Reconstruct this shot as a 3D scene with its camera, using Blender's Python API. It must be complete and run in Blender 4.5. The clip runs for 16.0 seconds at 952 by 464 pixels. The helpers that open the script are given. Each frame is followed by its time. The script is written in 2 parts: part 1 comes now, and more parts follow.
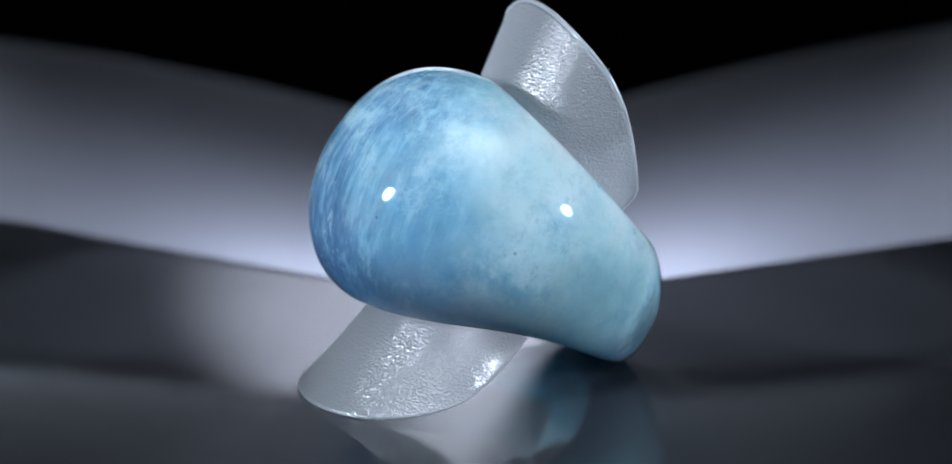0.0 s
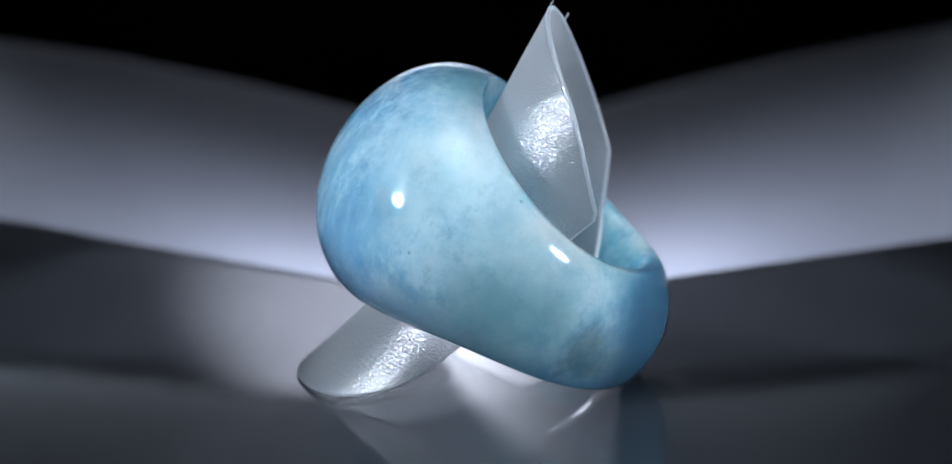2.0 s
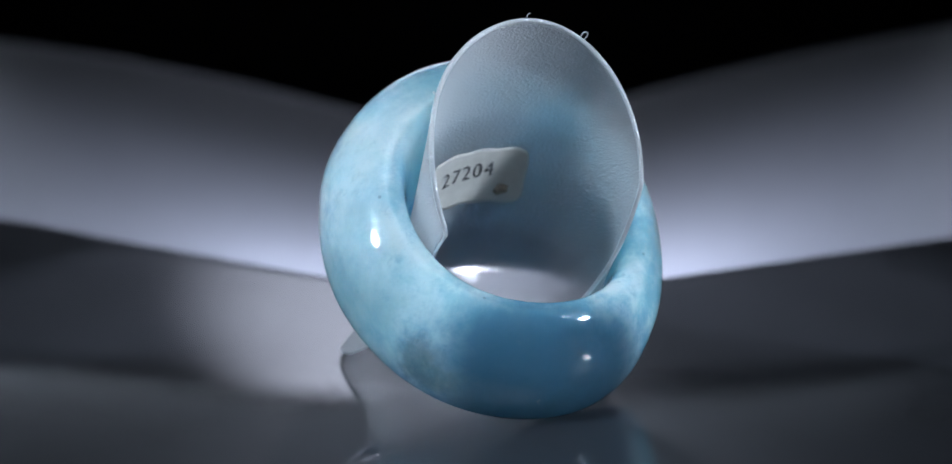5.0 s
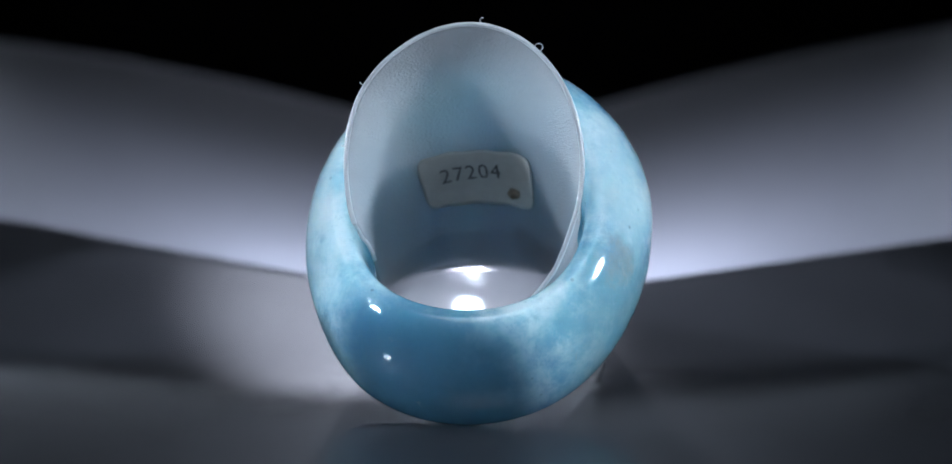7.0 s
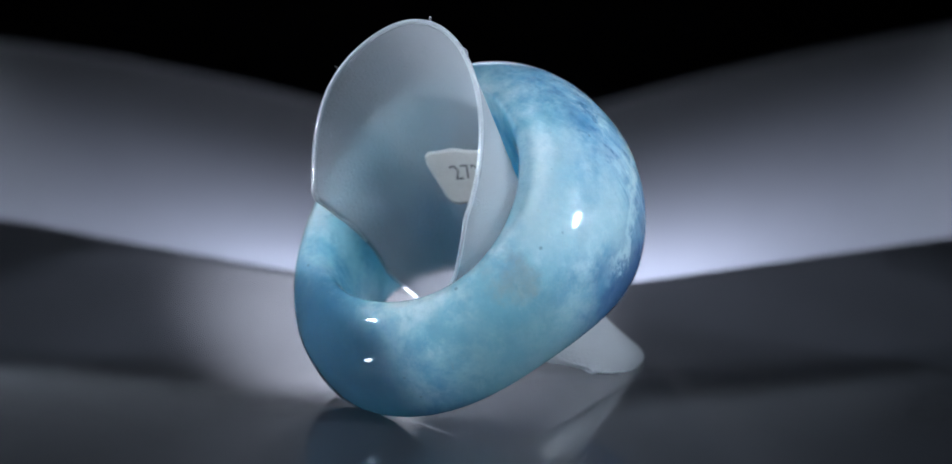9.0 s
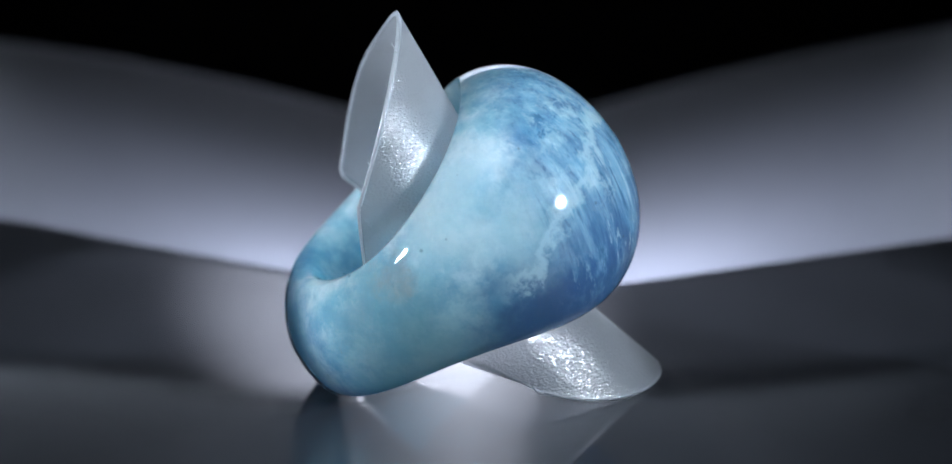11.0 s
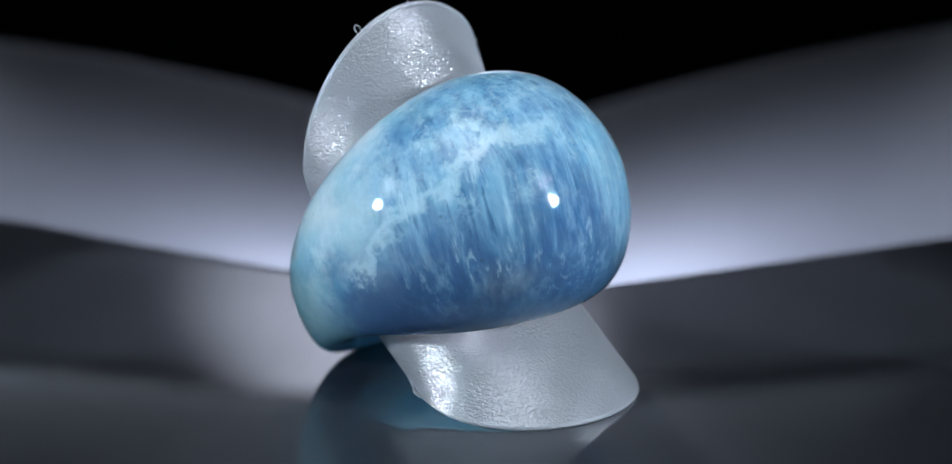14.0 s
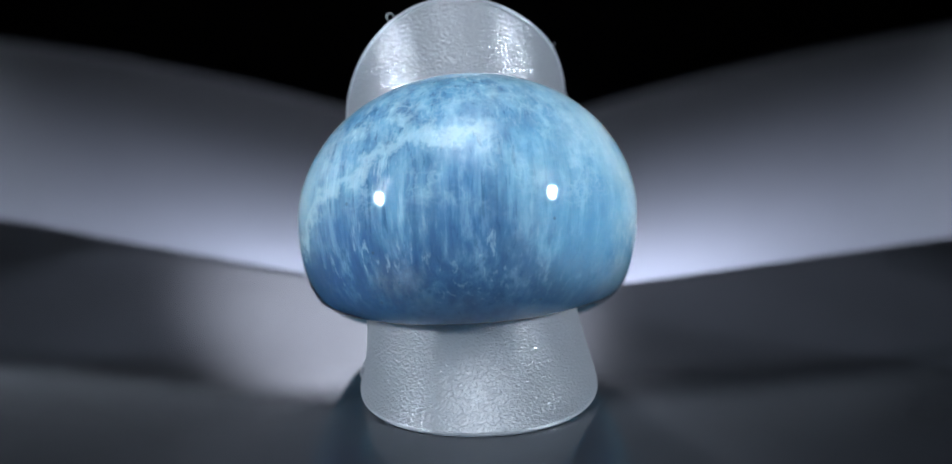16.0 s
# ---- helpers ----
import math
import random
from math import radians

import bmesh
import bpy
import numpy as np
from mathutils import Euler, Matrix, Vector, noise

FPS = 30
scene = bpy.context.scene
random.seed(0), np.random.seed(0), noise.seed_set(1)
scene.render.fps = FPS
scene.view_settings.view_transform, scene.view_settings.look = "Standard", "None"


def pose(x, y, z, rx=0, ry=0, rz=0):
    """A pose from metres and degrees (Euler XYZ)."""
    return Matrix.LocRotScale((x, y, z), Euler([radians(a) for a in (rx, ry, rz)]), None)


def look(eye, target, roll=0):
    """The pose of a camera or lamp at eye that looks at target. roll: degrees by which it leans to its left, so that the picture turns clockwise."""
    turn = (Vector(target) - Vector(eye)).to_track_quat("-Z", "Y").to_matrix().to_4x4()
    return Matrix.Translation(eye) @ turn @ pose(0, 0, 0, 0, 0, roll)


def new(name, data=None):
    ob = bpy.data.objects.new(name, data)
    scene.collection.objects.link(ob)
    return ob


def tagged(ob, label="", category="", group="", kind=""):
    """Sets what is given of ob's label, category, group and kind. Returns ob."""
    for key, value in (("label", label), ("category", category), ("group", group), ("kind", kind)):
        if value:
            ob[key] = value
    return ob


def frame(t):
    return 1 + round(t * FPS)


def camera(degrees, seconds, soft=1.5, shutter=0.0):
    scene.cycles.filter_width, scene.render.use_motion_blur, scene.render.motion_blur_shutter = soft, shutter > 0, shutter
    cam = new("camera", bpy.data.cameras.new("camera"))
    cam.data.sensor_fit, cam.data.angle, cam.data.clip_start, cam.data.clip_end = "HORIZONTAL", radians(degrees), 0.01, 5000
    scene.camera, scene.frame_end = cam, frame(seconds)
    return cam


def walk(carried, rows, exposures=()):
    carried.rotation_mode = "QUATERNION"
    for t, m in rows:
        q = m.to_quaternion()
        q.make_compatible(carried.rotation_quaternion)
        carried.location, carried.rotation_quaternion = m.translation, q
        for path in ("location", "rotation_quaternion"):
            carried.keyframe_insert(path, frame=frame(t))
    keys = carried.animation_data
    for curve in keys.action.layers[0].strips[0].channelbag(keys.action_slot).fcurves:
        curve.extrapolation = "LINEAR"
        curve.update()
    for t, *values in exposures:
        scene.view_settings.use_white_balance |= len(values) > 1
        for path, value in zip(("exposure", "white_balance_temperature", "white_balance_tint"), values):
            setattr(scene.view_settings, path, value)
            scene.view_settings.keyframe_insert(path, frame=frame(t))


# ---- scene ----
cam = camera(24.06, 16.0, soft=1.5)
MM = 0.001
PITCH, REACH, STAND = radians(15.4), 184.0, 12.25
EYE = Vector((0, -REACH * math.cos(PITCH), STAND + REACH * math.sin(PITCH))) * MM
AIM = Vector((0, 0, STAND)) * MM
walk(cam, [(0, look(EYE, AIM, -0.84)), (16, look(EYE, AIM, -0.84))], exposures=[(0, 0.06, 6050, 10), (16, 0.06, 6050, 10)])
# a small stop: the ring is sharp, the rear of the table and the backdrop are soft
cam.data.dof.use_dof, cam.data.dof.focus_distance, cam.data.dof.aperture_fstop = True, 0.174, 23.0

# ---- world and lights ----
world = bpy.data.worlds.new("dark studio")
world.use_nodes = True
world.node_tree.nodes["Background"].inputs["Color"].default_value = (0.55, 0.62, 0.8, 1)
world.node_tree.nodes["Background"].inputs["Strength"].default_value = 0.075
scene.world = world


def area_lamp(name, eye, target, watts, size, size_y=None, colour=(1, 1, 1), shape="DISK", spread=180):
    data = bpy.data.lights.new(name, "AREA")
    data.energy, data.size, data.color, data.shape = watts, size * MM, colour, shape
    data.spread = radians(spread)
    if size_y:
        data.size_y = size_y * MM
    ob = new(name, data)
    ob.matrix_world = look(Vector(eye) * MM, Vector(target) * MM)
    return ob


LAMPS = ((-245, -114, 108), (245, -114, 108))
for lamp_place in LAMPS:
    area_lamp("key_lamp", lamp_place, (0, 0, 12), 0.058, 24, colour=(0.85, 0.93, 1.0), spread=50)
# an unseen fill lamp, added over the camera to brighten the bore
area_lamp("bore_fill", (0, -62, 185), (0, -10, 10), 0.023, 150, colour=(0.88, 0.94, 1.0), spread=54)
# a small lamp behind the ring, which shines through the stone and on the foot of the plastic
rear = bpy.data.lights.new("rear_lamp", "SPOT")
rear.energy, rear.spot_size, rear.spot_blend, rear.shadow_soft_size, rear.color = 0.07, radians(52), 1.0, 0.0012, (0.88, 0.9, 1.0)
new("rear_lamp", rear).matrix_world = look(Vector((-1, 44, 7)) * MM, Vector((0, 0, 4)) * MM)
# an unseen spot, added to light the card mirrored in the table round the ring
spot = bpy.data.lights.new("glow_spot", "SPOT")
spot.energy, spot.spot_size, spot.spot_blend, spot.shadow_soft_size, spot.color = 2.2, radians(27), 1.0, 0.004, (0.86, 0.88, 1.0)
new("glow_spot", spot).matrix_world = look(Vector((-12, 40, 128)) * MM, Vector((-12, 140, 40)) * MM) @ Matrix.Diagonal((1.1, 0.62, 1, 1))
# strip lamps added out of sight below the table's rear edge, to light the backdrop
for strip_x, strip_y, strip_z, watts in ((-88, 84, -38, 0.0026), (-50, 88, -36, 0.0028), (-23, 102, -37, 0.0062), (23, 102, -37, 0.0062), (50, 88, -36, 0.003), (88, 84, -38, 0.0028)):
    area_lamp("backdrop_fill", (strip_x, strip_y, strip_z), (strip_x, strip_y + 10, strip_z + 3.5), watts * 2.15, 26, 3, (0.76, 0.82, 1.0), "RECTANGLE")
# an added, unseen wall wash behind the black curtain, mirrored in the table's front
area_lamp("mirrored_wash", (-50, 196, 59), (-50, 206, 76), 0.026, 240, 5, (0.85, 0.92, 1.0), "RECTANGLE")


# ---- materials ----
def material(name):
    m = bpy.data.materials.new(name)
    m.use_nodes = True
    nt = m.node_tree
    return m, nt, nt.nodes["Principled BSDF"]


def node(nt, kind, **values):
    n = nt.nodes.new(kind)
    for key, value in values.items():
        n.inputs[key.replace("_", " ")].default_value = value
    return n


def ramp(nt, source, stops, smooth=True):
    n = nt.nodes.new("ShaderNodeValToRGB")
    n.color_ramp.interpolation = "EASE" if smooth else "LINEAR"
    el = n.color_ramp.elements
    while len(el) < len(stops):
        el.new(0.5)
    for e, (p, c) in zip(el, stops):
        e.position = p
        e.color = (*c, 1) if len(c) == 3 else c
    nt.links.new(source, n.inputs["Fac"])
    return n.outputs["Color"]


def mixed(nt, fac, a, b, blend="MIX"):
    n = nt.nodes.new("ShaderNodeMix")
    n.data_type, n.blend_type = "RGBA", blend
    for socket, value in ((n.inputs[0], fac), (n.inputs[6], a), (n.inputs[7], b)):
        if isinstance(value, (int, float)):
            socket.default_value = value
        elif isinstance(value, tuple):
            socket.default_value = (*value, 1)
        else:
            nt.links.new(value, socket)
    return n.outputs[2]


def coords(nt, scale=(1, 1, 1), turn=(0, 0, 0), offset=(0, 0, 0)):
    """Object coordinates in millimetres, stretched and turned."""
    tc = nt.nodes.new("ShaderNodeTexCoord")
    mp = nt.nodes.new("ShaderNodeMapping")
    mp.inputs["Scale"].default_value = [1000 * s for s in scale]
    mp.inputs["Rotation"].default_value = [radians(a) for a in turn]
    mp.inputs["Location"].default_value = offset
    nt.links.new(tc.outputs["Object"], mp.inputs["Vector"])
    return mp.outputs["Vector"]


def noise_at(nt, vec, scale, detail=4, rough=0.55, distort=0.0):
    n = node(nt, "ShaderNodeTexNoise", Scale=scale, Detail=detail, Roughness=rough, Distortion=distort)
    nt.links.new(vec, n.inputs["Vector"])
    return n.outputs["Fac"]


def bump(nt, height, strength, distance, bsdf):
    b = node(nt, "ShaderNodeBump", Strength=strength, Distance=distance)
    nt.links.new(height, b.inputs["Height"])
    nt.links.new(b.outputs["Normal"], bsdf.inputs["Normal"])
    return b


def math_node(nt, op, a, b=0.0):
    n = nt.nodes.new("ShaderNodeMath")
    n.operation = op
    for socket, value in ((n.inputs[0], a), (n.inputs[1], b)):
        if isinstance(value, (int, float)):
            socket.default_value = value
        else:
            nt.links.new(value, socket)
    return n.outputs[0]


def stretch(nt, vec, scale, offset=(0, 0, 0)):
    mp = nt.nodes.new("ShaderNodeMapping")
    mp.inputs["Scale"].default_value = scale
    mp.inputs["Location"].default_value = offset
    nt.links.new(vec, mp.inputs["Vector"])
    return mp.outputs["Vector"]


def grey(*stops):
    return [(p, (v, v, v)) for p, v in stops]


def stone_material():
    """Blue stone with white clouds, a net of pale veins and fine streaks that run along the bore."""
    m, nt, b = material("mottled blue stone")
    at = nt.nodes.new("ShaderNodeAttribute")
    at.attribute_name = "grain"          # x across, u towards the dome, v along the bore, in millimetres
    v = at.outputs["Vector"]
    sep = nt.nodes.new("ShaderNodeSeparateXYZ")
    nt.links.new(v, sep.inputs[0])
    x, u, w = sep.outputs
    dome = ramp(nt, math_node(nt, "MULTIPLY", u, 0.05), grey((0.38, 0), (0.7, 1)))
    west = ramp(nt, math_node(nt, "MULTIPLY", x, -0.07), grey((0.05, 0), (0.75, 1)))
    # masks of the shank and underside, whose blue also holds painted shade
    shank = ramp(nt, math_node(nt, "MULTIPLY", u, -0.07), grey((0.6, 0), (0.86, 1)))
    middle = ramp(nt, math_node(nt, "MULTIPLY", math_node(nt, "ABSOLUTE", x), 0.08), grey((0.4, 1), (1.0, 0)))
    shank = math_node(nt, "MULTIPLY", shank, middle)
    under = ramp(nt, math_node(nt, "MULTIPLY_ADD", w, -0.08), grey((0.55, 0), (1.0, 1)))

    cloud = noise_at(nt, v, 0.16, 6, 0.62, 0.1)
    base = ramp(nt, cloud, [(0.28, (0.045, 0.2, 0.4)), (0.44, (0.075, 0.27, 0.47)), (0.58, (0.12, 0.35, 0.54)), (0.74, (0.2, 0.45, 0.62))])
    milk = noise_at(nt, stretch(nt, v, (1, 1, 1), (31, 7, 3)), 0.22, 7, 0.66, 0.15)
    wash = mixed(nt, west, ramp(nt, milk, grey((0.4, 0), (0.66, 0.75))), ramp(nt, milk, grey((0.3, 0.1), (0.62, 0.85))))
    wash = math_node(nt, "MULTIPLY", wash, math_node(nt, "SUBTRACT", 1.0, math_node(nt, "MULTIPLY", dome, 0.5)))
    low = ramp(nt, math_node(nt, "MULTIPLY_ADD", w, 0.06), grey((0.04, 0.05), (0.35, 1)))
    wash = math_node(nt, "MULTIPLY", wash, mixed(nt, dome, (1, 1, 1), low))
    base = mixed(nt, wash, base, (0.48, 0.65, 0.75))
    mottle = noise_at(nt, stretch(nt, v, (1, 1, 0.7), (17, 2, 40)), 0.55, 9, 0.72, 0.15)
    base = mixed(nt, ramp(nt, mottle, grey((0.52, 0), (0.72, 0.55))), base, (0.5, 0.68, 0.78))
    base = mixed(nt, ramp(nt, mottle, grey((0.3, 0.45), (0.46, 0))), base, (0.04, 0.18, 0.34))
    green = ramp(nt, noise_at(nt, stretch(nt, v, (1, 1, 1), (3, 55, 9)), 0.12, 3), grey((0.42, 0), (0.64, 0.45)))
    base = mixed(nt, green, base, (0.19, 0.37, 0.42))
    # deep blue, with the shade of the underside and shank painted in
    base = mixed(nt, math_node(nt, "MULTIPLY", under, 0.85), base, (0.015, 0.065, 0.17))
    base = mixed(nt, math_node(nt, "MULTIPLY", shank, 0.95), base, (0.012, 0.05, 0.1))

    # large patches with ragged borders: deep blue, sea grey, milky, rusty
    wob = node(nt, "ShaderNodeTexNoise", Scale=0.3, Detail=6.0, Roughness=0.65)
    nt.links.new(v, wob.inputs["Vector"])
    torn = nt.nodes.new("ShaderNodeVectorMath")
    torn.operation = "MULTIPLY_ADD"
    torn.inputs[1].default_value = (7, 7, 7)
    nt.links.new(wob.outputs["Color"], torn.inputs[0])
    nt.links.new(stretch(nt, v, (1, 1, 1), (-3.5, -3.5, -3.5)), torn.inputs[2])

    def patch(under_it, centre, radius, colour, amount):
        far = nt.nodes.new("ShaderNodeVectorMath")
        far.operation = "DISTANCE"
        nt.links.new(torn.outputs[0], far.inputs[0])
        far.inputs[1].default_value = centre
        fac = ramp(nt, math_node(nt, "DIVIDE", far.outputs["Value"], radius * 1.5), grey((0.25, amount), (1.0, 0)))
        return mixed(nt, fac, under_it, colour)

    sea, deep, pale = (0.12, 0.27, 0.33), (0.014, 0.06, 0.2), (0.47, 0.63, 0.7)
    clear_blue, rust_brown, olive = (0.07, 0.28, 0.5), (0.3, 0.29, 0.22), (0.06, 0.1, 0.1)
    for centre, radius, colour, amount in (
            ((-13.2, -3, 0), 6, sea, 0.6), ((13.5, -4, -1.5), 6.5, sea, 0.7), ((-9.9, 11.8, 0.5), 5, clear_blue, 0.6),
            ((-3.6, -13.3, 2), 6, (0.02, 0.1, 0.2), 0.6), ((7.7, 13.3, -2.8), 4, deep, 0.75), ((11.2, 8, -4.5), 5.5, deep, 0.85),
            ((-1, 16.5, -2), 5, deep, 0.6), ((-10.5, 6.1, 8), 5, pale, 0.55), ((-12.3, -1, 5.5), 3.5, pale, 0.45),
            ((12.3, 3.3, 6), 4, pale, 0.55), ((9.4, 6.6, 8.8), 3, pale, 0.5), ((12.6, 7.3, 2.9), 3, pale, 0.5),
            ((9.5, 11.3, 5), 2.5, pale, 0.4), ((3.9, 14.4, -4.2), 2.2, rust_brown, 0.4), ((-9.8, -9.8, -1.7), 2.6, olive, 0.6),
            ((12.4, -2.3, 4.1), 1.8, rust_brown, 0.45)):
        base = patch(base, centre, radius, colour, amount)

    # fine streaks
    fine = noise_at(nt, stretch(nt, v, (1.0, 1.0, 0.13)), 0.75, 6, 0.62, 0.25)
    streak = math_node(nt, "MULTIPLY", ramp(nt, fine, grey((0.47, 0), (0.7, 0.45))), math_node(nt, "MULTIPLY", dome, low))
    east = ramp(nt, math_node(nt, "MULTIPLY_ADD", x, 0.05), grey((0.0, 0.15), (0.45, 1)))
    dark = math_node(nt, "MULTIPLY", math_node(nt, "MULTIPLY", ramp(nt, fine, grey((0.36, 0.4), (0.52, 0))), dome), east)
    base = mixed(nt, math_node(nt, "MULTIPLY", math_node(nt, "MULTIPLY", dome, 0.36), east), base, (0.03, 0.16, 0.42))
    base = mixed(nt, dark, base, (0.012, 0.06, 0.2))
    base = mixed(nt, streak, base, (0.33, 0.57, 0.76))
    hair = noise_at(nt, stretch(nt, v, (1.0, 1.0, 0.09), (8, 3, 0)), 1.7, 4, 0.6, 0.3)
    gate = ramp(nt, noise_at(nt, v, 0.25, 3), grey((0.4, 0.1), (0.6, 1)))
    hair_light = math_node(nt, "MULTIPLY", math_node(nt, "MULTIPLY", ramp(nt, hair, grey((0.54, 0), (0.68, 0.55))), math_node(nt, "MULTIPLY", dome, low)), math_node(nt, "MULTIPLY", gate, east))
    hair_dark = math_node(nt, "MULTIPLY", ramp(nt, hair, grey((0.3, 0.7), (0.45, 0))), math_node(nt, "MULTIPLY", dome, east))
    base = mixed(nt, hair_dark, base, (0.015, 0.09, 0.22))
    base = mixed(nt, hair_light, base, (0.5, 0.7, 0.8))

    # net of veins
    bend = node(nt, "ShaderNodeTexNoise", Scale=0.35, Detail=5.0, Roughness=0.6)
    nt.links.new(v, bend.inputs["Vector"])
    shift = nt.nodes.new("ShaderNodeVectorMath")
    shift.operation = "MULTIPLY_ADD"
    shift.inputs[1].default_value = (4.5, 4.5, 4.5)
    nt.links.new(bend.outputs["Color"], shift.inputs[0])
    nt.links.new(v, shift.inputs[2])
    high = ramp(nt, math_node(nt, "MULTIPLY_ADD", w, 0.08), grey((0.4, 0), (0.7, 0.9)))
    for scale, width, amount in ((0.16, 0.1, 0.42), (0.4, 0.11, 0.3), (0.85, 0.13, 0.25)):
        vo = node(nt, "ShaderNodeTexVoronoi", Scale=scale)
        vo.feature = "DISTANCE_TO_EDGE"
        nt.links.new(stretch(nt, shift.outputs[0], (1, 1, 0.7)), vo.inputs["Vector"])
        line = ramp(nt, vo.outputs["Distance"], grey((0.0, amount), (width, 0)))
        broken = ramp(nt, noise_at(nt, v, 0.3, 3), grey((0.42, 0.1), (0.6, 1)))
        line = math_node(nt, "MULTIPLY", math_node(nt, "MULTIPLY", line, broken), math_node(nt, "MULTIPLY", dome, high))
        base = mixed(nt, line, base, (0.45, 0.65, 0.75))

    # one broad pale vein across the dome
    va, vb, vc = Vector((13.2, 6.2, -1.0)), Vector((-1.3, 15.2, 5.8)), Vector((0, 3, 0))
    cut = (va - vc).cross(vb - vc).normalized()
    dot = nt.nodes.new("ShaderNodeVectorMath")
    dot.operation = "DOT_PRODUCT"
    nt.links.new(torn.outputs[0], dot.inputs[0])
    dot.inputs[1].default_value = cut
    gap = math_node(nt, "ABSOLUTE", math_node(nt, "SUBTRACT", dot.outputs["Value"], cut.dot(vc)))
    vein = math_node(nt, "MULTIPLY", ramp(nt, gap, grey((0.1, 0.6), (0.95, 0))), ramp(nt, math_node(nt, "MULTIPLY", u, 0.1), grey((0.45, 0), (0.75, 1))))
    vein = math_node(nt, "MULTIPLY", vein, ramp(nt, math_node(nt, "MULTIPLY_ADD", x, 0.1), grey((0.04, 0.05), (0.35, 1))))
    base = mixed(nt, vein, base, (0.45, 0.63, 0.72))

    # rusty and dark specks
    rust = ramp(nt, noise_at(nt, stretch(nt, v, (1, 1, 0.6), (12, 80, 4)), 0.33, 5, 0.7), grey((0.66, 0), (0.8, 0.55)))
    base = mixed(nt, rust, base, (0.33, 0.3, 0.2))
    vo = node(nt, "ShaderNodeTexVoronoi", Scale=0.33)
    nt.links.new(v, vo.inputs["Vector"])
    base = mixed(nt, ramp(nt, vo.outputs["Distance"], grey((0.035, 0.45), (0.06, 0))), base, (0.06, 0.1, 0.13))
    tint = node(nt, "ShaderNodeHueSaturation", Hue=0.488, Saturation=0.86, Value=0.87)
    nt.links.new(base, tint.inputs["Color"])
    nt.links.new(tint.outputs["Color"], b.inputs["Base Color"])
    b.inputs["Roughness"].default_value = 0.1
    nt.links.new(ramp(nt, noise_at(nt, v, 1.3, 5, 0.7), grey((0.4, 0.03), (0.75, 0.09))), b.inputs["Roughness"])
    b.inputs["IOR"].default_value = 1.58
    b.inputs["Subsurface Weight"].default_value = 1.0
    b.inputs["Subsurface Radius"].default_value = (0.7, 1.0, 1.1)
    b.inputs["Subsurface Scale"].default_value = 0.02
    bump(nt, noise_at(nt, v, 0.9, 6, 0.7), 0.05, 0.0002, b)
    return m


def plastic_material(name="frosted clear plastic", clear=0.54, relief=0.75):
    """Thin frosted sheet: part clear, part milky, with a leathery gloss."""
    m, nt, b = material(name)
    v = coords(nt)
    wrinkle = noise_at(nt, stretch(nt, v, (1, 1, 1.6)), 4.0, 1, 0.4, 0.4)
    fine = noise_at(nt, v, 6.0, 1, 0.5)
    height = math_node(nt, "ADD", wrinkle, math_node(nt, "MULTIPLY", fine, 0.15))
    bp = node(nt, "ShaderNodeBump", Strength=relief, Distance=0.00012)
    nt.links.new(height, bp.inputs["Height"])
    tone = ramp(nt, noise_at(nt, v, 0.12, 3), [(0.3, (0.8, 0.83, 0.87)), (0.7, (0.86, 0.89, 0.92))])
    nt.links.new(tone, b.inputs["Base Color"])
    b.inputs["Roughness"].default_value = 0.6
    b.inputs["Specular IOR Level"].default_value = 0.0
    tl = node(nt, "ShaderNodeBsdfTranslucent")
    nt.links.new(tone, tl.inputs["Color"])
    tp = node(nt, "ShaderNodeBsdfTransparent", Color=(0.95, 0.96, 0.97, 1))
    rf = node(nt, "ShaderNodeBsdfRefraction", Color=(0.94, 0.95, 0.97, 1), Roughness=0.22, IOR=1.14)
    nt.links.new(bp.outputs[0], rf.inputs["Normal"])
    sharp = node(nt, "ShaderNodeBump", Strength=relief, Distance=0.00013)
    nt.links.new(height, sharp.inputs["Height"])
    for milky in (b, tl):
        nt.links.new(sharp.outputs[0], milky.inputs["Normal"])
    gl = node(nt, "ShaderNodeBsdfGlossy", Roughness=0.16)
    nt.links.new(sharp.outputs[0], gl.inputs["Normal"])

    def blend(fac, one, two):
        n = node(nt, "ShaderNodeMixShader", Fac=fac)
        nt.links.new(one.outputs[0], n.inputs[1])
        nt.links.new(two.outputs[0], n.inputs[2])
        return n

    milk = blend(0.72, b, tl)
    pane = blend(0.5, tp, rf)
    sheet = blend(0.19, blend(clear, milk, pane), gl)
    nt.links.new(sheet.outputs[0], nt.nodes["Material Output"].inputs["Surface"])
    return m


def plain_material(name, colour, rough, spots=0.0, scale=0.4):
    m, nt, b = material(name)
    n = noise_at(nt, coords(nt), scale, 5)
    dark = tuple(c * (1 - spots) for c in colour)
    nt.links.new(ramp(nt, n, [(0.3, dark), (0.7, colour)]), b.inputs["Base Color"])
    b.inputs["Roughness"].default_value = rough
    return m


STONE = stone_material()
PLASTIC = plastic_material()
# milkier plastic, which paints in the light that the sheet's cut edges gather
CUT_EDGE = plastic_material("milky plastic edge, lightened for gathered light", 0.12, 0.4)
ACRYLIC = plain_material("glossy black acrylic", (0.018, 0.02, 0.025), 0.58, 0.3, 0.05)
ACRYLIC.node_tree.nodes["Principled BSDF"].inputs["Coat Weight"].default_value = 1.0
ACRYLIC.node_tree.nodes["Principled BSDF"].inputs["Coat IOR"].default_value = 1.55
ACRYLIC.node_tree.nodes["Principled BSDF"].inputs["Coat Roughness"].default_value = 0.085
acrylic_nt = ACRYLIC.node_tree
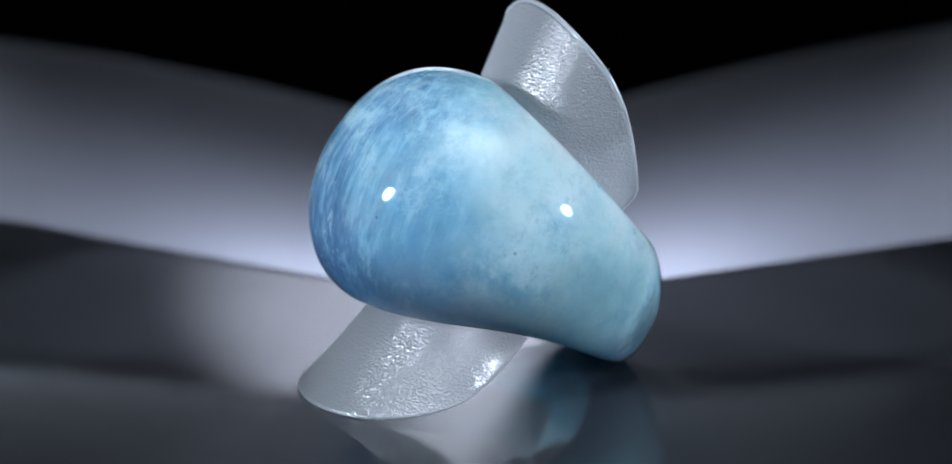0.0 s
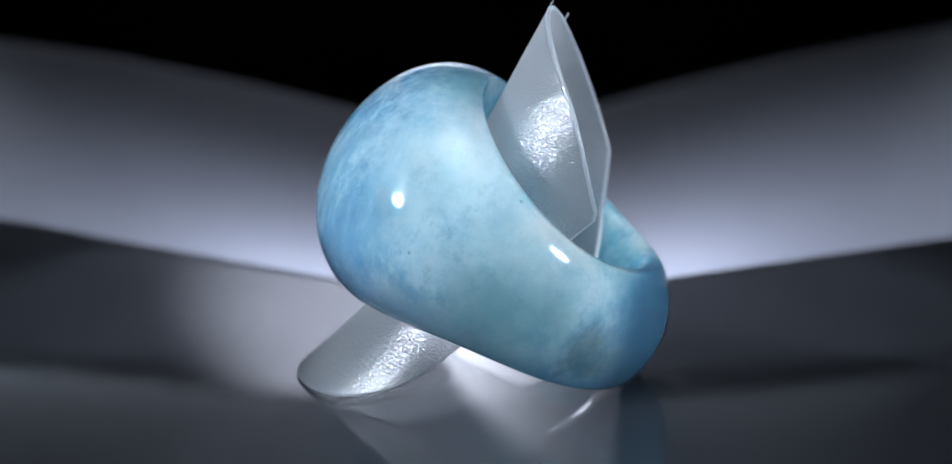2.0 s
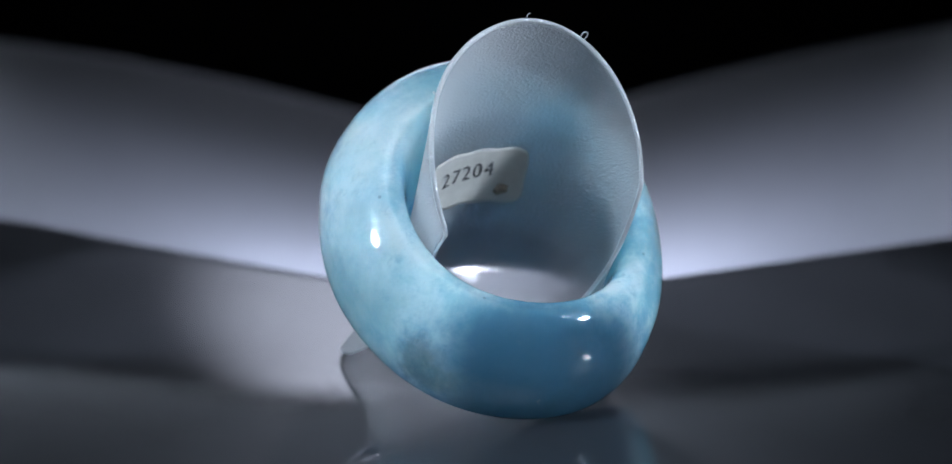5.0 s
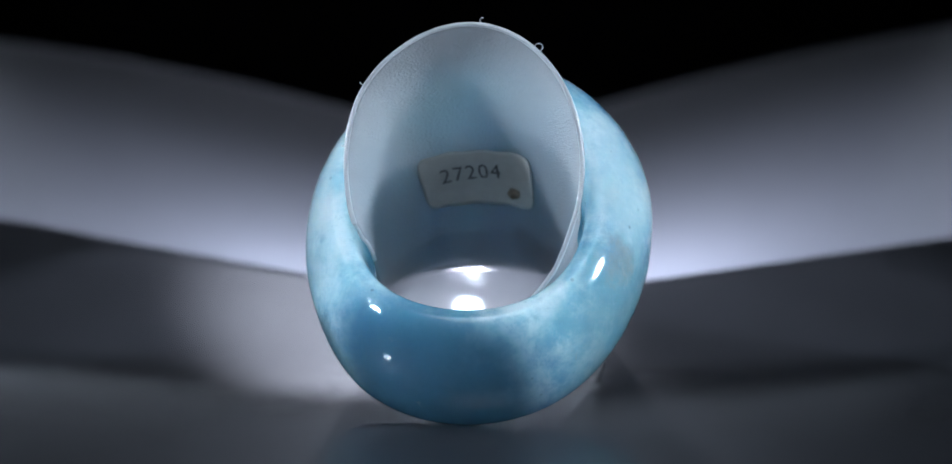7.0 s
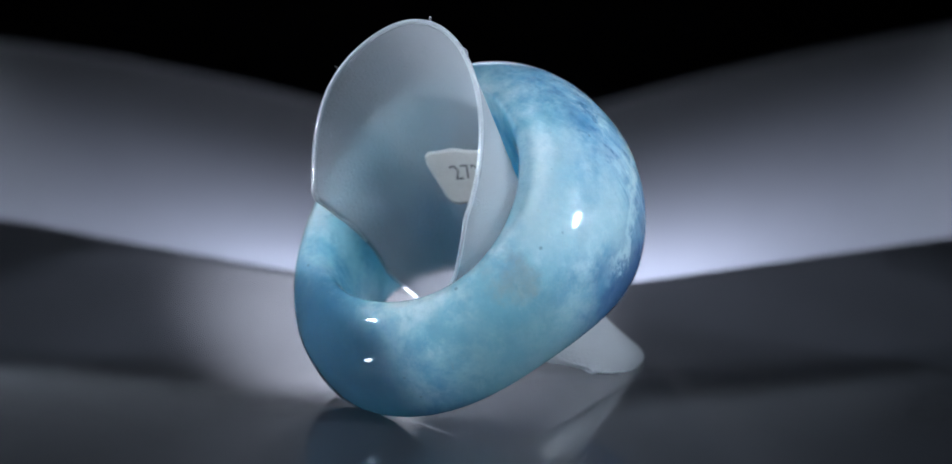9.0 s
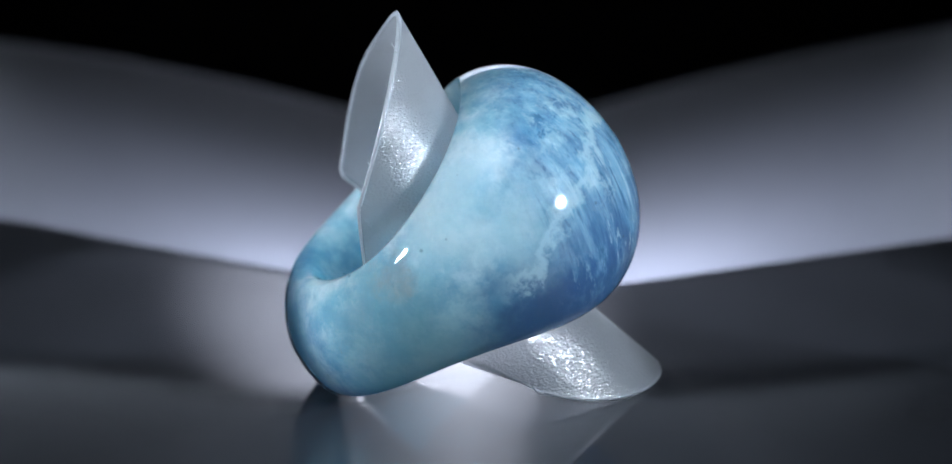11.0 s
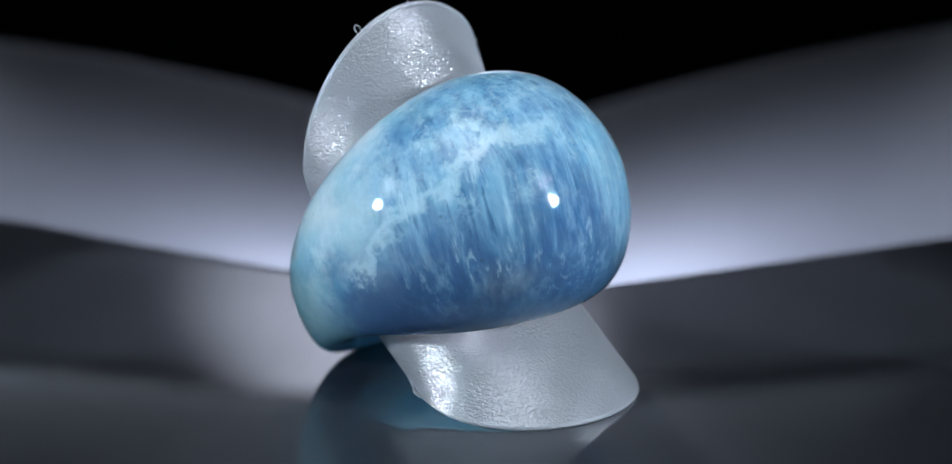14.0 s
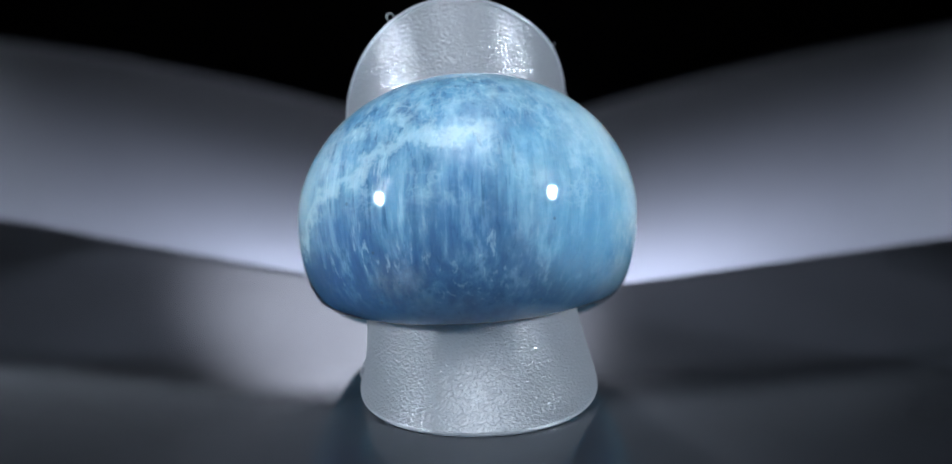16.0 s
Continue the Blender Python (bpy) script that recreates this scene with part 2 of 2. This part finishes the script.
smear = noise_at(acrylic_nt, coords(acrylic_nt, (1, 0.35, 1), (0, 0, 20)), 0.06, 5, 0.6)
acrylic_nt.links.new(ramp(acrylic_nt, smear, grey((0.3, 0.03), (0.75, 0.05))), acrylic_nt.nodes["Principled BSDF"].inputs["Coat Roughness"])
GREY_WALL = plain_material("grey painted wall", (0.4, 0.41, 0.43), 0.8, 0.05, 0.02)
PAPER = plain_material("grey backdrop paper", (0.3, 0.3, 0.32), 0.85, 0.03, 0.2)
CARD = plain_material("white card", (0.76, 0.76, 0.78), 0.8, 0.04, 0.15)
ACRYLIC.node_tree.nodes["Principled BSDF"].inputs["Specular IOR Level"].default_value = 0.25
BLACK_CLOTH = plain_material("black velvet", (0.011, 0.011, 0.014), 0.95, 0.3, 0.8)
STICKER = plain_material("cream paper sticker", (0.5, 0.5, 0.48), 0.7, 0.08, 1.2)
RUST = plain_material("brown torn paper", (0.3, 0.25, 0.2), 0.8, 0.5, 2.5)
DIODE, diode_nt, diode_b = material("lit white diode")
diode_b.inputs["Emission Color"].default_value = (0.9, 0.95, 1.0, 1)
diode_b.inputs["Emission Strength"].default_value = 30.0
INK = plain_material("dark grey ink", (0.12, 0.12, 0.13), 0.7, 0.3, 3.0)


# ---- mesh helpers ----
def part(name, bm, mat, parent=None, label="", smooth=True):
    """Links a bmesh, drawn in millimetres, as one mesh object."""
    bmesh.ops.scale(bm, vec=(MM, MM, MM), verts=bm.verts)
    mesh = bpy.data.meshes.new(name)
    bm.to_mesh(mesh)
    bm.free()
    mesh.materials.append(mat)
    if smooth:
        mesh.polygons.foreach_set("use_smooth", [True] * len(mesh.polygons))
    ob = new(name, mesh)
    if parent:
        ob.parent = parent
    if label:
        tagged(ob, label)
    return ob


def grid_mesh(rows, closed_u=False, closed_v=False):
    """A bmesh from a grid of points, rows along u and columns along v."""
    bm = bmesh.new()
    vs = [[bm.verts.new(p) for p in r] for r in rows]
    nu, nv = len(vs), len(vs[0])
    for i in range(nu if closed_u else nu - 1):
        for j in range(nv if closed_v else nv - 1):
            bm.faces.new((vs[i][j], vs[(i + 1) % nu][j], vs[(i + 1) % nu][(j + 1) % nv], vs[i][(j + 1) % nv]))
    bmesh.ops.recalc_face_normals(bm, faces=bm.faces)
    return bm


# ---- setting ----
def table_edge(x):
    """How far back the rear edge of the table lies at x."""
    s = abs(x + 1)
    return 31 - 2.5 * (1 + math.tanh(x / 8)) / 2 + 0.62 * (math.sqrt(s * s + 60) - math.sqrt(60)) * (1.1 if x < 0 else 0.72)


def make_table():
    xs = [-260 + 520 * i / 160 for i in range(161)]
    rows = []
    for x in xs:
        e = min(table_edge(x), 74)
        ys = [-420, -200, -80, -30, 0, e - 9]
        col = [(x, y, 0) for y in ys]
        for k in range(1, 19):
            a = k / 18
            ang = a * radians(100)
            col.append((x, e - 9 + 9 * math.sin(ang), -7 * (1 - math.cos(ang))))
        col.append((x, e - 2, -60))
        rows.append(col)
    ob = part("table", grid_mesh(rows), ACRYLIC)
    tagged(ob, "glossy black acrylic table with a rounded rear lip", "table", kind="structure")


def sheet_top(x):
    """Height at which the sagging paper backdrop begins to roll away."""
    r = math.sqrt(x * x + 90) - math.sqrt(90)
    return -21.5 + 13.6 * (1 - math.exp(-r / 60.0)) / (1 - math.exp(-54 / 60.0))


# unseen edge, set so that its mirror image draws the line on the table
def arch_top(x):
    return 45 + 15.6 * math.exp(-((x - 10) / 100.0) ** 2) + 0.35 * math.sin(x * 0.13)


def make_backdrop():
    # pale paper, standing behind the table, its sagging top rolled to the rear
    rows = []
    for i in range(113):
        x = -280 + 5 * i
        top = sheet_top(x)
        col = [(x, 116, -90 + (top + 82) * j / 12) for j in range(13)]
        # the roll is a shape put in to turn the lit paper into shade
        for k in range(1, 25):
            a = radians(46) * k / 24
            col.append((x, 116 + 30 * (1 - math.cos(a)), top - 8 + 30 * math.sin(a)))
        col.append((x, 134, top - 20))
        rows.append(col)
    ob = part("backdrop", grid_mesh(rows), PAPER)
    tagged(ob, "grey paper backdrop, sagging, its top rolled away to fall into shade", "backdrop", kind="structure")
    # black curtain; its arched top and the grey wall are unseen, added for the mirroring
    rows = []
    for i in range(57):
        x = -280 + 10 * i
        top = arch_top(x)
        rows.append([(x, 160 + 0.5 * math.sin(x * 0.11), -90 + (top + 90) * j / 20) for j in range(21)])
    ob = part("curtain", grid_mesh(rows), BLACK_CLOTH)
    tagged(ob, "black velvet curtain, its unseen arched top mirrored in the table", "curtain", kind="structure")
    # an unseen card, added only so that the table mirrors a pale glow
    rows = []
    for i in range(61):
        x = -92 + 180 * i / 60
        y = 140 + 0.002 * (x + 2) ** 2       # bowed to the rear at its ends
        top = (arch_top(x) - 1.5) * (y + 15) / 175
        rows.append([(x, y, 10 + (top - 10) * j / 8) for j in range(9)])
    bm = grid_mesh(rows)
    bmesh.ops.solidify(bm, geom=bm.faces[:], thickness=0.8)
    ob = part("glow_card", bm, CARD)
    tagged(ob, "unseen white card added for its mirrored glow in the table", "card")
    rows = [[(-400 + 800 * i / 8, 205, -100 + 400 * j / 8) for j in range(9)] for i in range(9)]
    ob = part("mirrored_wall", grid_mesh(rows), GREY_WALL)
    tagged(ob, "unseen grey wall added behind the curtain, mirrored in the table", "wall", kind="structure")
    # unseen walls, added to close the dark room off from the world light
    bm = bmesh.new()
    bmesh.ops.create_cube(bm, size=1)
    bmesh.ops.scale(bm, vec=(1400, 1400, 900), verts=bm.verts)
    bmesh.ops.translate(bm, vec=(0, 0, 250), verts=bm.verts)
    bmesh.ops.reverse_faces(bm, faces=bm.faces)
    ob = part("walls", bm, BLACK_CLOTH, smooth=False)
    tagged(ob, "unseen black walls added round the dark studio", "wall", kind="structure")


def make_flag(x0, x1):
    """An unseen black foam board, added to keep a key lamp off the backdrop."""
    bm = bmesh.new()
    bmesh.ops.create_cube(bm, size=1)
    bmesh.ops.scale(bm, vec=(x1 - x0, 5, 220), verts=bm.verts)
    bmesh.ops.translate(bm, vec=((x0 + x1) / 2, 22, 110), verts=bm.verts)
    bmesh.ops.bevel(bm, geom=bm.edges[:], offset=0.6, segments=2, affect="EDGES")
    ob = part("light_flag", bm, BLACK_CLOTH, smooth=False)
    tagged(ob, "unseen black flag added to keep a key lamp off the backdrop", "board", group="boards beside the ring")


make_table()
make_backdrop()
def make_low_flag(side):
    """A low unseen board, added to keep a key lamp off the table before the ring."""
    bm = bmesh.new()
    bmesh.ops.create_cube(bm, size=1)
    bmesh.ops.scale(bm, vec=(3, 46, 18), verts=bm.verts)
    bmesh.ops.rotate(bm, verts=bm.verts, matrix=Matrix.Rotation(side * radians(-25), 3, "Z").inverted())
    bmesh.ops.translate(bm, vec=(side * 56, -26, 9), verts=bm.verts)
    bmesh.ops.bevel(bm, geom=bm.edges[:], offset=0.4, segments=2, affect="EDGES")
    ob = part("light_flag", bm, BLACK_CLOTH, smooth=False)
    tagged(ob, "low unseen black flag added to keep a key lamp off the table", "board", group="boards beside the ring")


make_low_flag(-1)
make_low_flag(1)
make_flag(-235, -66)
make_flag(66, 235)


# ---- the ring ----
def frame_turn(alpha, gamma, turn):
    """Columns: across, towards the dome, along the bore."""
    ca, sa = math.cos(radians(alpha)), math.sin(radians(alpha))
    tilt = Matrix(((1, 0, 0), (0, sa, -ca), (0, ca, sa)))
    return Matrix.Rotation(radians(turn), 3, "Z") @ Matrix.Rotation(radians(gamma), 3, "Y") @ tilt


RING_TURN, HOLE = frame_turn(66.309, 2.065, -11.339), Vector((0.46, -3.358, STAND - 1.864))
SETTLED = 0.055                      # how much fuller the shank is where it stands on the table
BORE = 8.75


def power(x, p):
    return math.copysign(abs(x) ** p, x)


def ring_section(phi, upper):
    """Sizes of the ring's section at an angle round the bore, for its upper or lower half."""
    c1, c2, c3, s1, s2, s3 = [f(k * phi) for f in (math.cos, math.sin) for k in (1, 2, 3)]
    outer = 14.82 + 1.839 * c1 + 0.915 * c2 + 0.394 * s1 + 0.119 * s2 - 0.004 * c3 - 0.047 * s3
    half = 7.873 + 2.832 * c1 + 1.433 * c2 + 0.494 * s1 + 0.047 * s2 + 0.058 * c3 - 0.015 * s3
    mid = 0.811 + 1.779 * c1 + 0.373 * s1 - 0.755 * c2 - 0.048 * s2 - 0.299 * c3 - 0.04 * s3
    bore = BORE - 1.15 * max(0.0, c1) ** 1.5
    if upper:
        ridge, belly, ends, tall = 0.307 - 0.203 * c1 - 0.078 * c2, 1.198 - 0.246 * c1 - 0.141 * c2, 1.172 - 0.041 * c1, 0.862 + 0.03 * max(0.0, c1 + 0.3)
    else:
        ridge, belly, ends = 0.33 + 0.04 * c1, 0.765 + 0.406 * c1, 1.024 - 0.137 * c1 - 0.01 * c2
        tall = 0.899 + 0.063 * c1 - 0.182 * c2 - 0.024 * s1 + SETTLED * max(0.0, -c1) ** 2
    return outer, half * tall, mid, bore, bore + ridge * (outer - bore), belly, ends


def ring_point(phi, s):
    """A point of the ring in its own frame: x across, u towards the dome, v along the bore."""
    c, sn = math.cos(s), math.sin(s)
    outer, half, mid, bore, crest, belly, ends = ring_section(phi, sn > 0)
    rho = crest + (outer - crest) * power(c, belly) if c > 0 else crest + (crest - bore) * power(c, 0.5)
    return Vector((-rho * math.sin(phi), rho * math.cos(phi), mid + half * power(sn, ends)))


def bore_radius(p):
    """How far from the bore's axis the stone begins, beside a point of the ring's frame."""
    phi = math.atan2(-p.x, p.y)
    outer, half, mid, bore, crest, belly, ends = ring_section(phi, p.z > ring_section(phi, True)[2])
    sn = (abs(p.z - mid) / half) ** (1 / ends)
    return crest - (crest - bore) * (1 - sn * sn) ** 0.25 if sn < 1 else crest + 40 * (sn - 1)


def make_ring():
    n, k = 180, 120
    own = [[ring_point(2 * math.pi * i / n, 2 * math.pi * j / k) for j in range(k)] for i in range(n)]
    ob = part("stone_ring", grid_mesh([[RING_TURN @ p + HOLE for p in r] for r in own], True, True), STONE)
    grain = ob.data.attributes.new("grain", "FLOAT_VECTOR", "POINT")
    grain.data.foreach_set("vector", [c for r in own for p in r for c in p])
    return tagged(ob, "polished mottled blue stone ring with a wide dome", "ring")


# ---- the plastic sleeve ----
RIM_TURN, RIM_PLACE = frame_turn(62.833, 2.265, -5.678), Vector((0.218, -4.469, STAND - 1.988))


MID_SPAN, RIM_SPAN = (-104, 148), (-114, 146)     # degrees round the bore, in it and at the rim


def to_ring(p):
    return RING_TURN.transposed() @ (p - HOLE)


def span(w, low, high):
    return radians(low + (high - low) * (w + 1) / 2)


def sleeve_own(w, h):
    """w from -1 to 1 round the sleeve, h from -1 (on the table) over 0 (in the bore) to 1 (rim); in the ring's frame."""
    th = span(w, *MID_SPAN)
    bore = 8.35 - 1.15 * max(0.0, math.cos(th)) ** 1.5
    mid = Vector((bore * math.sin(th), bore * math.cos(th), -2.0))
    if h >= 0:
        t2 = span(w, *RIM_SPAN)
        k = max(0.0, math.degrees(t2) - 102) / 44
        step = min(1.0, max(0.0, (-113 - math.degrees(t2)) / 8))
        slim = 1 - 0.2 * k - 0.08 * step
        u = 8.0 * math.cos(t2) * slim
        wide = 9.5 if t2 < 0 else 9.3
        bulge = 1.2 * math.exp(-((math.degrees(t2) + 77) / 32) ** 2)
        rim = Vector((wide * math.sin(t2) * slim, u, 7 + (max(u, -3.6) + 3.6) * 1.026 - 7.0 * k - 4.0 * step + bulge * (1 - step)))
        end, f = to_ring(RIM_TURN @ rim + RIM_PLACE), h ** 1.5
    else:
        t2 = span(w, -106, 126)
        foot = Vector((0.9 + 9.6 * math.sin(t2), 6.0 + 9.3 * math.cos(t2), 0.2 + 2.8 * w ** 4))
        end, f = to_ring(foot), (-h) ** 1.1
    p = Vector((mid.x + (end.x - mid.x) * f, mid.y + (end.y - mid.y) * f, mid.z + (end.z - mid.z) * abs(h)))
    most = bore_radius(p) - 0.42           # it lies inside the bore
    wide = math.hypot(p.x, p.y)
    if wide > most:
        p.x, p.y = p.x * most / wide, p.y * most / wide
    return p


def sleeve_point(w, h, lift=0.0):
    """The same in the turning frame; lift: millimetres off the inner face."""
    p = sleeve_own(w, h)
    if lift:
        d = Vector((p.x, p.y, 0)).normalized()
        p = p - d * lift
    return RING_TURN @ p + HOLE


def low_end(w):
    """The foot of the sheet has rounded corners."""
    over = max(0.0, abs(w) - 0.8) / 0.2
    return -1 + 0.2 * (1 - math.sqrt(max(0.0, 1 - over * over)))


def make_sleeve():
    n, k = 180, 100
    around = [-1 + 2 * i / n for i in range(n + 1)]
    rows = [[sleeve_point(w, low_end(w) + (1 - low_end(w)) * j / k) for j in range(k + 1)] for w in around]
    bm = grid_mesh(rows)
    bmesh.ops.solidify(bm, geom=bm.faces[:], thickness=0.3)
    thing = part("plastic_sleeve", bm, PLASTIC)
    tagged(thing, "curled sheet of frosted clear plastic pushed through the ring", "plastic sheet")
    return thing


def sleeve_at(deg, v, lift=0.0):
    """A point of the sleeve by its angle round the bore and its height along it."""
    w = (deg - MID_SPAN[0]) / (MID_SPAN[1] - MID_SPAN[0]) * 2 - 1
    end = sleeve_own(w, 1).z if v > -2 else sleeve_own(w, -1).z
    h = (v + 2) / (end + 2)
    return sleeve_point(w, h if v > -2 else -h, lift)


def bead(points, radius, sides=6):
    """A thin round bead along a row of points."""
    rows = []
    for i, p in enumerate(points):
        along = (points[min(i + 1, len(points) - 1)] - points[max(i - 1, 0)]).normalized()
        side = along.cross(Vector((0.3, 0.2, 1))).normalized()
        up = along.cross(side)
        rows.append([p + (side * math.cos(a) + up * math.sin(a)) * radius for a in (2 * math.pi * k / sides for k in range(sides))])
    return grid_mesh(rows, False, True)


def make_sticker(sleeve):
    cd, cv, half_w, half_h, corner = -9.5, 4.0, 5.4, 2.85, 1.1
    n, k = 40, 16
    rows = []
    for i in range(n + 1):
        x = -half_w + 2 * half_w * i / n
        over = max(0.0, abs(x) - (half_w - corner)) / corner
        tall = half_h - corner * (1 - math.sqrt(max(0.0, 1 - over * over)))
        tall += 0.08 * math.sin(2.1 * x) * (over < 0.5)
        rows.append([sleeve_at(cd + math.degrees(x / 8.2), cv + tall * (-1 + 2 * j / k), 0.42) for j in range(k + 1)])
    bm = grid_mesh(rows)
    bmesh.ops.solidify(bm, geom=bm.faces[:], thickness=0.06)
    sticker = part("sticker", bm, STICKER, sleeve, "cream paper sticker with a printed number")
    data = bpy.data.curves.new("number", "FONT")
    data.body, data.size, data.align_x, data.align_y = "27204", 2.15, "CENTER", "CENTER"
    data.space_character, data.resolution_u = 1.12, 4
    text = bpy.data.objects.new("number", data)
    scene.collection.objects.link(text)
    mesh = bpy.data.meshes.new_from_object(text.evaluated_get(bpy.context.evaluated_depsgraph_get()))
    bpy.data.objects.remove(text)
    bm = bmesh.new()
    bm.from_mesh(mesh)
    bmesh.ops.triangulate(bm, faces=bm.faces[:])
    for vert in bm.verts:
        vert.co = sleeve_at(cd - 5.0 + math.degrees(vert.co.x / 8.2), cv + 0.55 + vert.co.y + 0.05 * vert.co.x, 0.56)
    part("number", bm, INK, sticker, "printed number 27204 in dark grey")
    # torn, crumpled spot on the sticker
    rnd = random.Random(4)
    rows = []
    for i in range(9):
        a = 2 * math.pi * i / 9
        rows.append([sleeve_at(cd + 23 + math.degrees((r * 0.85 * rnd.uniform(0.6, 1.2) * math.cos(a)) / 8.2), cv - 1.5 + r * 0.6 * rnd.uniform(0.6, 1.3) * math.sin(a), 0.5 + rnd.uniform(0.1, 0.4) * (r < 1)) for r in (0.05, 0.35, 0.7, 1.0)])
    part("torn_spot", grid_mesh(rows, True, False), RUST, sticker, "torn brownish crumpled spot", smooth=False)


def make_burr(sleeve, deg, size, loops):
    """A loose thread of plastic on the cut rim."""
    w = (deg - RIM_SPAN[0]) / (RIM_SPAN[1] - RIM_SPAN[0]) * 2 - 1
    base = sleeve_point(w, 1.0)
    out = (base - sleeve_point(w, 0.96)).normalized()
    side = out.cross(Vector((0, 0.4, 1))).normalized()
    pts = []
    for i in range(25):
        a = i / 24
        ang = loops * 2 * math.pi * a
        pts.append(base + out * size * (0.55 * (1 - math.cos(ang)) + 0.15 * a) + side * size * (0.5 * math.sin(ang) + 0.35 * a))
    part("burr", bead(pts, 0.045, 5), CUT_EDGE, sleeve)


def make_edges(sleeve):
    n = 180
    around = [-1 + 2 * i / n for i in range(n + 1)]
    part("rim", bead([sleeve_point(w, 1.0, 0.15) for w in around], 0.2), CUT_EDGE, sleeve, "cut rim, made milky for the light it gathers")
    part("foot_edge", bead([sleeve_point(w, low_end(w) + 0.004, 0.15) for w in around], 0.1), CUT_EDGE, sleeve)
    for w, low in ((-1, 0.4), (1, 0.15)):
        part("side_edge", bead([sleeve_point(w, low + (1 - low) * i / 60, 0.15) for i in range(61)], 0.17), CUT_EDGE, sleeve)


def make_lamp_panel(place):
    """The studio lamp round a key light: a black plate with two arcs of small diodes."""
    turn = look(Vector(place) * MM, Vector((0, 0, 12)) * MM)
    bm = bmesh.new()
    bmesh.ops.create_cone(bm, cap_ends=True, segments=48, radius1=105, radius2=105, depth=8)
    bmesh.ops.translate(bm, vec=(0, 0, 10), verts=bm.verts)
    lamp = part("studio_lamp", bm, BLACK_CLOTH, smooth=False)
    lamp.matrix_world = turn
    tagged(lamp, "round black studio lamp with arcs of small diodes", "lamp", group="lamps beside the camera")
    for radius, count in ((48, 5), (66, 6), (84, 6)):
        for i in range(count):
            a = radians(62 + 56 * i / (count - 1))
            bm = bmesh.new()
            bmesh.ops.create_uvsphere(bm, u_segments=10, v_segments=6, radius=3.0)
            bmesh.ops.translate(bm, vec=(radius * math.cos(a), radius * math.sin(a), 5), verts=bm.verts)
            part("diode", bm, DIODE, lamp)


for lamp_place in LAMPS:
    make_lamp_panel(lamp_place)
ring = make_ring()
sleeve = make_sleeve()
make_edges(sleeve)
make_sticker(sleeve)
for burr_deg, burr_size, burr_loops in ((34, 0.75, 1.0), (4, 0.5, 0.6), (58, 0.3, 0.4), (-62, 0.3, 0.4), (84, 0.35, 0.5), (-88, 0.25, 0.3), (70, 0.22, 0.3)):
    make_burr(sleeve, burr_deg, burr_size, burr_loops)


def motions():
    rows = [(t, pose(0, 0, 0, 0, 0, -18.37 * (t - 6.7))) for t in range(17)]
    walk(ring, rows)
    walk(sleeve, rows)


motions()
